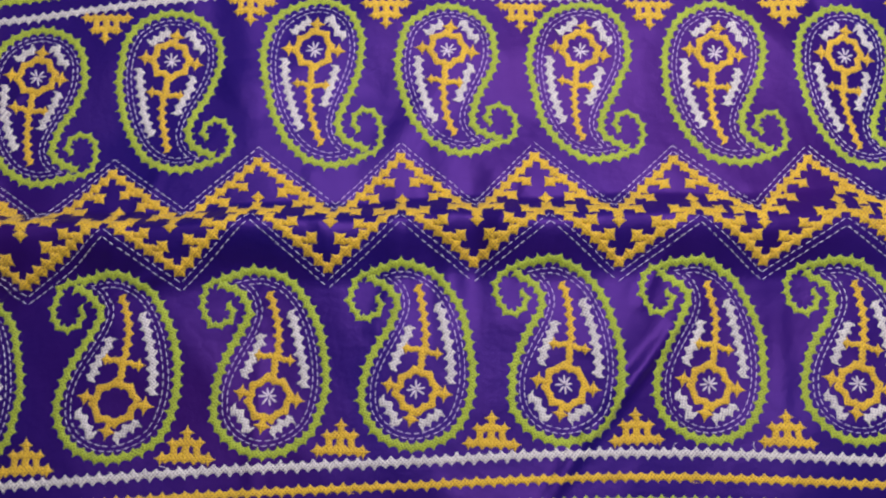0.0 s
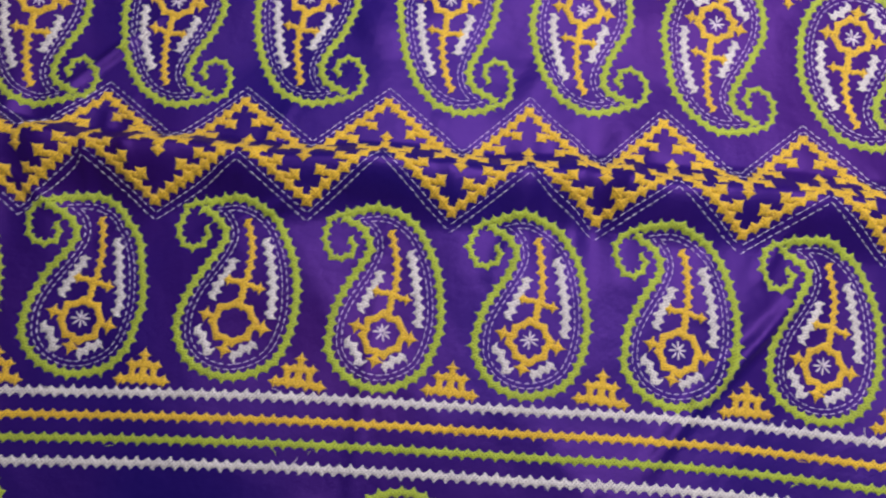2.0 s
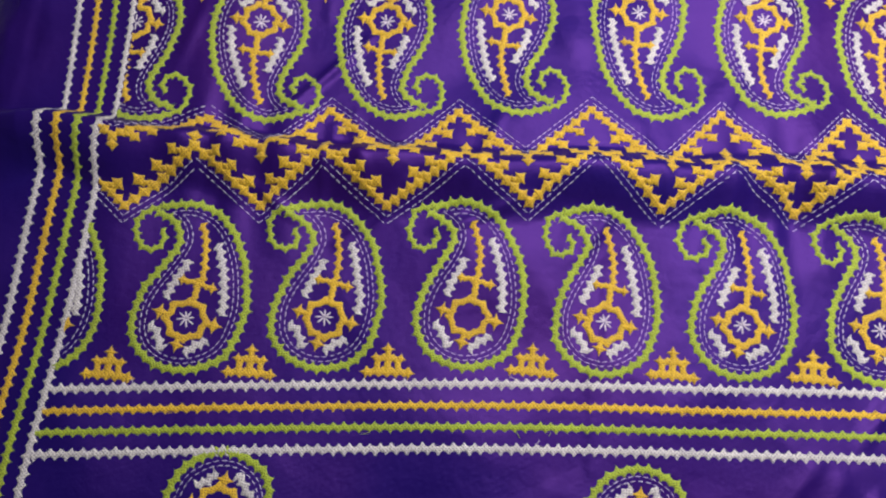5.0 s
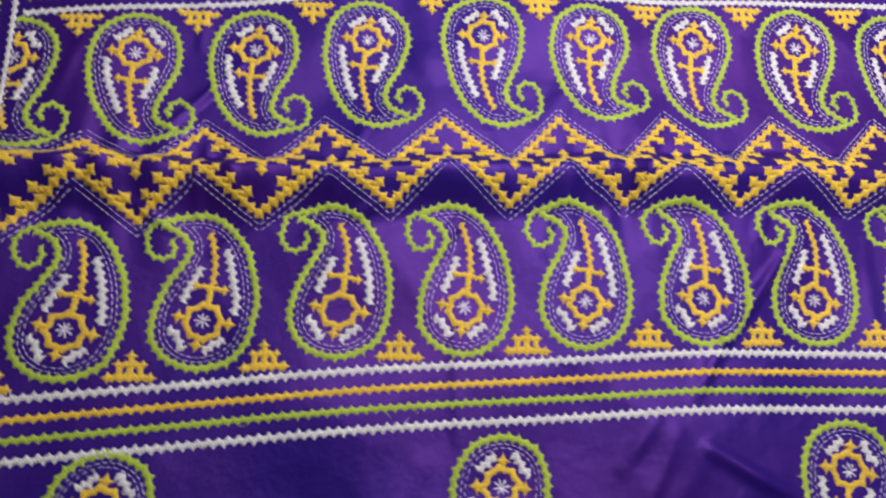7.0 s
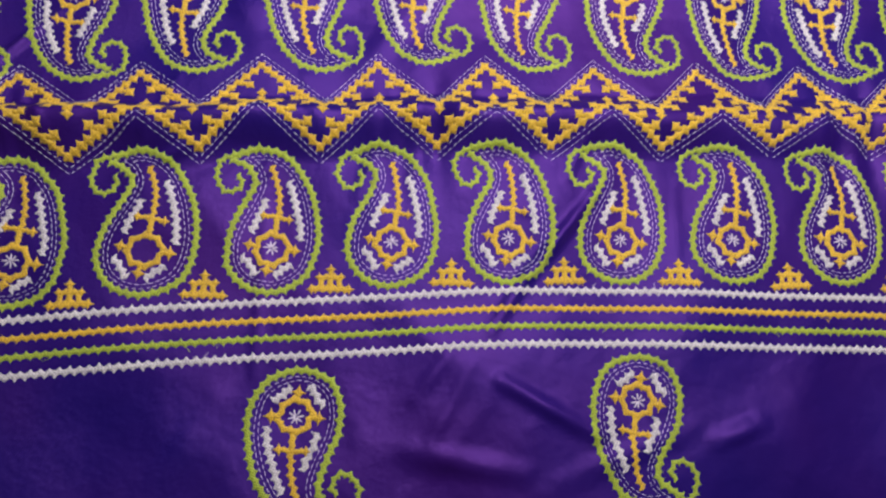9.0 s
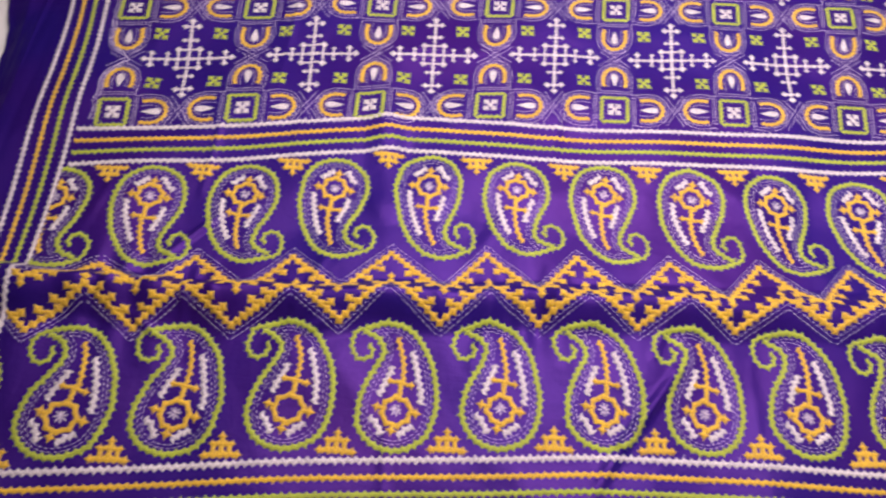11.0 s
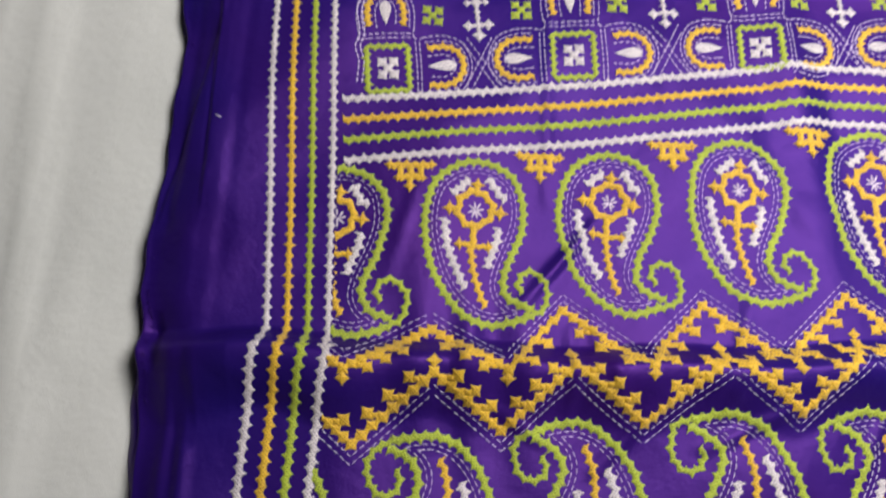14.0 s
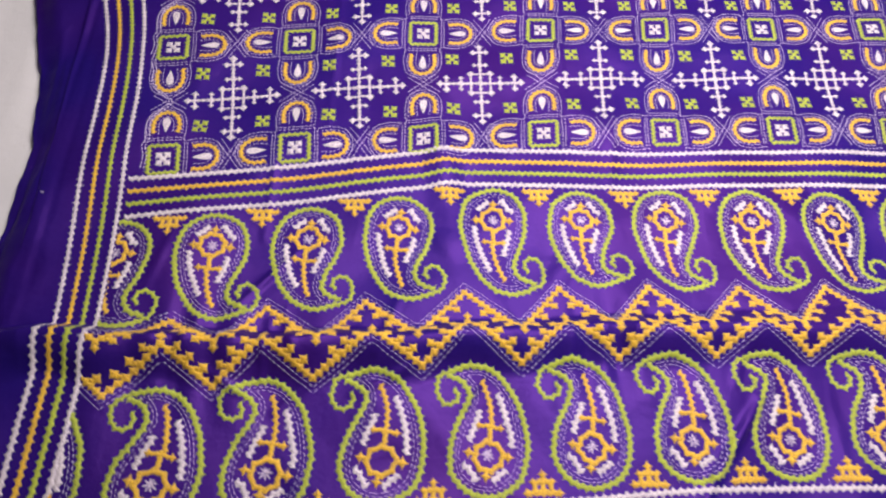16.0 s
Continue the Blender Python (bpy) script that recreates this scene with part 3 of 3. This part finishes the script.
for n, (colour, off) in enumerate((("white", 0.0), ("green", 0.0105), ("yellow", 0.0208), ("white", 0.0313))):
    stripe(colour, [(x - 0.0008 * n, y + off) for x, y in TOP], f"{colour} toothed embroidered line under the field")
SIDE_UP = [(-0.3522, 0.0672), (-0.3516, 0.0715), (-0.354, 0.102), (-0.356, 0.137), (-0.3595, 0.190), (-0.3615, 0.250), (-0.364, 0.304), (-0.379, 0.372), (-0.41, 0.48)]
SIDE_DOWN = [(-0.3522, 0.0690), (-0.353, 0.0645), (-0.3555, 0.045), (-0.357, 0.010), (-0.3595, -0.028), (-0.364, -0.09), (-0.369, -0.17), (-0.374, -0.30)]
for n, colour in enumerate(("white", "yellow", "green", "white")):
    stripe(colour, [(x - 0.001 + n * np.interp(y, [0.07, 0.19, 0.3, 0.4], [0.0090, 0.0099, 0.0093, 0.0112]), y) for x, y in SIDE_UP], f"{colour} toothed embroidered line along the side edge", 0.0010, 0.0017, 0.49, 0.1)
    stripe(colour, [(x - 0.001 + np.interp(y, [-0.03, 0.03, 0.06], [0.0, -0.0008, -0.0004]) + n * np.interp(y, [-0.3, -0.03, 0.03, 0.06], [0.0098, 0.0093, 0.0098, 0.0100]), y) for x, y in SIDE_DOWN], f"{colour} toothed embroidered line along the side edge")

# ---------------------------------------------------------------- triangles
def patch(parent, x, y, size, turn, lift, tall=1.0, material=None, clip=None, hollow=0.085):
    """One small stitched square as a piece of its own."""
    if clip is not None and not clip(x, y):
        return
    g = Stitches()
    block(g, x, y, size, turn, lift, tall, hollow)
    part("stitched_square", g, material or YELLOW, parent)


def triangle(x, y, way):
    """A stepped triangle: a toothed base, three posts round two holes, a crossbar with winged ends and a pointed top."""
    wob = random.uniform(-0.0005, 0.0005)
    g = Stitches()
    ribbon(g, [(x - 0.0100, y + wob), (x + 0.0100, y - wob)], 0.0013, 0.0011, 0.0042, bite=0.36)
    top = part("triangle_motif", g, YELLOW, SARI, "small stepped triangle in golden-yellow thread")
    for k in (-1, 1):
        patch(top, x + k * 0.0101, y - k * wob - way * 0.0003, 0.0040, 0.785 + random.uniform(-0.1, 0.1), 0.0002, hollow=0.17)
    for k in (-1, 0, 1):
        g = Stitches()
        ribbon(g, [(x + k * 0.0050, y + way * 0.0006), (x + k * 0.0047, y + way * 0.0062)], 0.0013 + 0.0002 * (k == 0), 0.0004, 0.0030, 0.0002)
        part("post", g, YELLOW, top)
    g = Stitches()
    ribbon(g, [(x - 0.0062, y + way * 0.0062), (x + 0.0062, y + way * 0.0062)], 0.0012, 0.0010, 0.0036, 0.0003, bite=0.36)
    part("crossbar", g, YELLOW, top)
    for k in (-1, 1):
        patch(top, x + k * 0.0060, y + way * 0.0064, 0.0034, 0.785 + random.uniform(-0.1, 0.1), 0.0003, hollow=0.16)
    g = Stitches()
    ribbon(g, [(x, y + way * 0.0068), (x + wob, y + way * 0.0110)], 0.0012, 0.0005, 0.003, 0.0004)
    part("bar", g, YELLOW, top)
    patch(top, x + wob, y + way * 0.0107, 0.0043, 0.785, 0.0003, hollow=0.17)


for x in (-0.308, -0.244, -0.179, -0.111, -0.044, 0.022, 0.0865, 0.1525, 0.218, 0.285, 0.351):
    triangle(x, np.interp(x, *zip(*BOTTOM)) + 0.0060, 1)
for x in (-0.292, -0.229, -0.1635, -0.0935, -0.027, 0.040, 0.1035, 0.171, 0.236, 0.300, 0.366):
    triangle(x, np.interp(x, *zip(*TOP)) - 0.0055, -1)

# ---------------------------------------------------------------- the zigzag along the fold
ZIG_UP = [(-0.325, 0.0715), (-0.317, 0.066), (-0.280, 0.085), (-0.2475, 0.067), (-0.2195, 0.095), (-0.184, 0.0705), (-0.154, 0.099), (-0.119, 0.0745), (-0.086, 0.105), (-0.049, 0.0772),
          (-0.019, 0.108), (0.016, 0.0783), (0.0445, 0.108), (0.0795, 0.078), (0.111, 0.107), (0.146, 0.078), (0.175, 0.107), (0.212, 0.078), (0.241, 0.107), (0.277, 0.079), (0.307, 0.107), (0.343, 0.08), (0.373, 0.107)]
ZIG_LOW = [(-0.326, 0.031), (-0.313, 0.020), (-0.279, 0.0495), (-0.2485, 0.026), (-0.218, 0.054), (-0.186, 0.030), (-0.149, 0.059), (-0.1165, 0.036), (-0.085, 0.067), (-0.051, 0.038),
           (-0.018, 0.066), (0.015, 0.041), (0.049, 0.067), (0.081, 0.041), (0.117, 0.0665), (0.148, 0.042), (0.184, 0.0655), (0.215, 0.044), (0.250, 0.066), (0.281, 0.045), (0.316, 0.066), (0.347, 0.046), (0.382, 0.067)]


def zigzag(corners, way, squeeze):
    """One zigzag: two rows of running stitch, then a staircase of yellow squares on the side given by way, with smaller squares hanging inwards."""
    c = np.array(corners)
    g = Stitches()
    for off in (0.0, 0.0036 * squeeze):
        for a, b in zip(c[:-1], c[1:]):
            dashes(g, [a + (0, way * off), b + (0, way * off)], 0.0025, 0.0011, 0.00018, smoothed=False)
    part("running_stitch", g, DASH, SARI, "double zigzag line of pale running stitches", None, "stuff")
    near = np.array([0, way * 0.0086 * squeeze])
    for a, b in zip(c[:-1], c[1:]):
        g = Stitches()
        # from the outer tip towards the inner one
        if (b[1] - a[1]) * way < 0:
            a, b = b, a
        d = b - a
        n = max(2, int(round(abs(d[0]) / 0.0080)) * 2)
        side = -np.sign(d[0])
        high = 0.55 + 0.45 * squeeze
        inside = lambda x, y: x > INNER_STRIPE(y) + 0.002  # noqa: E731
        ribbon(g, [a + near, b + near], 0.0009, 0.0012, np.hypot(*d) / n, 0.0001, phase=0.25)
        leg = part("zigzag_leg", g, YELLOW, SARI, "stepped leg of a golden-yellow zigzag", inside)
        for i in range(n + 1):
            p = a + d * i / n + near
            wob = random.uniform(-0.0002, 0.0002)
            patch(leg, p[0] + wob, p[1] - wob, 0.0042, random.uniform(-0.12, 0.12), 0.0002, high, YELLOW, inside)
            if i % 2 == 1 and 0.3 < i / n < 0.95:
                patch(leg, p[0] + side * 0.0033, p[1] + way * 0.0006, 0.0032, 0.0, 0.00025, high * 0.8, YELLOW, inside)
                patch(leg, p[0] + side * 0.0064, p[1] + way * 0.0014 * squeeze, 0.0046, random.uniform(-0.12, 0.12), 0.0003, high, YELLOW, inside, 0.10)
        tip = b + near + (0, way * 0.0046 * squeeze)
        patch(leg, tip[0], tip[1], 0.0042, 0.785, 0.0003, high, YELLOW, inside)


zigzag(ZIG_UP, -1, 0.85)
zigzag(ZIG_LOW, 1, 1.0)

# ---------------------------------------------------------------- the field of squares and crosses
ROW1 = np.array([(-0.305, 0.2055), (-0.2105, 0.2185), (-0.112, 0.2285), (-0.0165, 0.234), (0.085, 0.2385), (0.183, 0.2405), (0.283, 0.2415), (0.383, 0.2425), (0.483, 0.243)])
ROW2 = np.array([(-0.3145, 0.316), (-0.2145, 0.3295), (-0.110, 0.340), (-0.007, 0.347), (0.0965, 0.3505), (0.197, 0.355), (0.301, 0.356), (0.405, 0.357), (0.509, 0.358)])
ROWS = [ROW1, ROW2, 2 * ROW2 - ROW1 + (0.002, 0.0)]


def cell(i, j):
    """Maps places round square i of row j, in thousandths of a repeat, to the cloth."""
    here = ROWS[j][i]
    ax = (ROWS[j][i + 1] - ROWS[j][i]) if i + 1 < len(ROWS[j]) else (ROWS[j][i] - ROWS[j][i - 1])
    ay = (ROWS[j + 1][i] - here) if j < 2 else (here - ROWS[j - 1][i])
    return lambda pts: here + np.asarray(pts, float)[:, :1] / 1000 * ax + np.asarray(pts, float)[:, 1:] / 1000 * ay


def turned(pts, k):
    for _ in range(k % 4):
        pts = [(-v, u) for u, v in pts]
    return pts


def square_motif(i, j):
    m = cell(i, j)
    g = Stitches()
    c = [(-108, -108), (108, -108), (108, 108), (-108, 108)]
    for k in range(4):
        ribbon(g, m([c[k], c[(k + 1) % 4]]), 0.0010, 0.0016, 0.0042, 0.0001 + 0.00005 * k)
    top = part("square_motif", g, GREEN, SARI, "lime-green stitched square with a white cross in it")
    g = Stitches()
    for u, v in ((-30, -30), (30, -30), (30, 30), (-30, 30), (0, 0)):
        p = m([(u, v)])[0]
        block(g, p[0], p[1], 0.0045, random.uniform(-0.1, 0.1), 0.0002 + 0.0001 * (u == 0))
    part("inner_cross", g, WHITE, top, "small white cross-shaped flower")
    for k in range(4):
        if (i == 0 and k == 2) or (j == 0 and k == 3):
            continue
        shoe = [(212, 92), (290, 98), (348, 84), (388, 48), (402, 0), (388, -48), (348, -84), (290, -98), (212, -92)]
        g = Stitches()
        ribbon(g, m(turned(shoe, k)), 0.0011, 0.0016, 0.0042)
        h = part("horseshoe_motif", g, YELLOW, SARI, "golden-yellow stitched horseshoe round a white drop")
        g = Stitches()
        p = m(turned([(288, 0)], k))
        q = m(turned([(188, 0)], k))
        drop(g, p[0, 0], p[0, 1], np.arctan2(q[0, 1] - p[0, 1], q[0, 0] - p[0, 0]), 0.0145, 0.0031)
        part("drop", g, WHITE, h, "white satin-stitch drop")
        g = Stitches()
        for out, far, a in ((-42, 362, 205), (30, 426, 196), (56, 446, 184)):
            w = 92 + out
            line = [(a, w), (290, w + 6), (290 + (far - 290) * 0.6, w * 0.86), (290 + (far - 290) * 0.9, w * 0.45), (far, 0), (290 + (far - 290) * 0.9, -w * 0.45), (290 + (far - 290) * 0.6, -w * 0.86), (290, -w - 6), (a, -w)]
            dashes(g, m(turned(line, k)), 0.0024, 0.0008, 0.00033)
        if k < 2:
            # the double line that runs slantwise over to the next horseshoe
            for extra in (-12, 12):
                a, b, c = (415, -128), (500, 0), (585, 128)
                line = [a, b, c] if k == 0 else [(-128, 415), (0, 500), (128, 585)]
                dashes(g, m([(u + extra, v - extra) for u, v in line]), 0.0024, 0.0008, 0.00033)
                cross = [(u, -v) for u, v in line] if k == 0 else [(-u, v) for u, v in line]
                dashes(g, m([(u + extra, v + extra) for u, v in cross]), 0.0024, 0.0008, 0.00033)
        for sgn in (1, -1):
            dashes(g, m(turned([(140, sgn * 150), (170, sgn * 140), (200, sgn * 150)], k)), 0.0024, 0.0008, 0.00033)
        for b in (150, 172):
            dashes(g, m(turned([(b, -130), (b + 3, 0), (b, 130)], k)), 0.0024, 0.0008, 0.00033)
        part("running_stitch", g, DASH_FINE, h, "rows of pale running stitches round the horseshoe", None, "stuff")


def cross_motif(i, j):
    m = cell(i, j)
    g = Stitches()
    ribbon(g, m([(145, 500), (855, 500)]), 0.0008, 0.0013, 0.0038, 0.0001, bite=0.48, shift=0.0)
    ribbon(g, m([(500, 170), (500, 830)]), 0.0008, 0.0013, 0.0038, 0.0003, bite=0.48, shift=0.0)
    for k in range(4):
        for far, half in ((86, 100), (172, 50), (300, 58)):
            pts = np.array(turned([(far, -half), (far, half)], k)) + 500
            ribbon(g, m(pts), 0.0006, 0.0009, 0.0034, 0.0002, shift=0.0)
        tip = m(np.array(turned([(355, 0)], k)) + 500)[0]
        block(g, tip[0], tip[1], 0.0046, 0.785, 0.0003)
        for s in (-1, 1):
            for far, half in ((86, 98), (172, 50), (300, 55)):
                p = m(np.array(turned([(far, s * half)], k)) + 500)[0]
                block(g, p[0], p[1], 0.0031 if far < 200 else 0.0042, 0.785, 0.0003)
    mid = m([(500, 500)])[0]
    block(g, mid[0], mid[1], 0.0050, 0.785, 0.0004)
    part("cross_motif", g, WHITE, SARI, "large white cross with trefoil ends in toothed thread")
    for u in (-1, 1):
        for v in (-1, 1):
            g = Stitches()
            p = m([(500 + u * 245, 500 + v * 235)])[0]
            tilt = random.uniform(-0.1, 0.1)
            for a, b in ((-1, -1), (1, -1), (1, 1), (-1, 1), (0, 0)):
                block(g, p[0] + a * 0.0031, p[1] + b * 0.0033, 0.0043, tilt, 0.0002 + 0.0001 * (a == 0))
            part("small_cross", g, GREEN, SARI, "small lime-green stitched cross")


for j in range(2):
    for i in range(8):
        square_motif(i, j)
        if i < 7:
            cross_motif(i, j)


def edge_lines():
    """The wavering double running line between the side stripe and the field."""
    g = Stitches()
    for off in (0.0, 0.0025):
        for j in range(2):
            m = cell(0, j)
            line = [(-165, -60), (-150, 40), (-165, 120), (-140, 190), (-145, 330), (-60, 430), (0, 500), (-60, 570), (-145, 660), (-145, 800), (-165, 860), (-150, 940)]
            dashes(g, m(line) + (off, 0), 0.0024, 0.0008, 0.00033)
    part("running_stitch", g, DASH, SARI, "wavering double line of pale running stitches", lambda x, y: x > -0.36, "stuff")


edge_lines()
g = Stitches()
dashes(g, [(-0.3865, 0.1785), (-0.385, 0.1765), (-0.383, 0.1760)], 0.004, 0.001, 0.0003)
part("loose_thread", g, STARW, SARI, "short loose white thread end on the margin")


def thread_ends():
    """Stray ends of thread that stand off the stitches here and there."""
    for shade, where in ((STARW, [(x, np.interp(x, *zip(*BOTTOM)) + d) for x, d in zip(np.random.uniform(-0.3, 0.3, 14), np.random.choice([0.002, -0.0275], 14))]),
                         (YELLOW, [(x, np.interp(x, *zip(*BOTTOM)) - 0.012) for x in np.random.uniform(-0.3, 0.3, 8)]),
                         (GREEN, [(x, np.interp(x, *zip(*BOTTOM)) - 0.0215) for x in np.random.uniform(-0.3, 0.3, 8)])):
        g = Stitches()
        for x, y in where:
            a = random.uniform(0, 6.28)
            bend = random.uniform(-0.0015, 0.0015)
            far = random.uniform(0.0025, 0.005)
            line = [(x, y), (x + 0.5 * far * np.cos(a) - bend * np.sin(a), y + 0.5 * far * np.sin(a) + bend * np.cos(a)), (x + far * np.cos(a), y + far * np.sin(a))]
            dashes(g, line, far * 0.8, 0.0003, 0.00014)
        part("thread_end", g, shade, SARI, "stray thread ends", None, "stuff")



thread_ends()


def frayed_edge():
    """Short frayed threads along the cut side edge of the cloth."""
    g = Stitches()
    for y in np.r_[np.random.uniform(0.035, 0.10, 34), np.random.uniform(-0.1, 0.4, 60)]:
        x = float(edge_x(y)) + 0.001
        far = random.uniform(0.0012, 0.0042)
        a = np.pi + random.uniform(-0.9, 0.9)
        bend = random.uniform(-0.001, 0.001)
        line = [(x, y), (x + 0.5 * far * np.cos(a), y + 0.5 * far * np.sin(a) + bend), (x + far * np.cos(a), y + far * np.sin(a))]
        dashes(g, line, far * 0.9, 0.0003, 0.00012)
    part("frayed_thread", g, PURPLE, SARI, "frayed purple threads along the raw edge", None, "stuff")


frayed_edge()
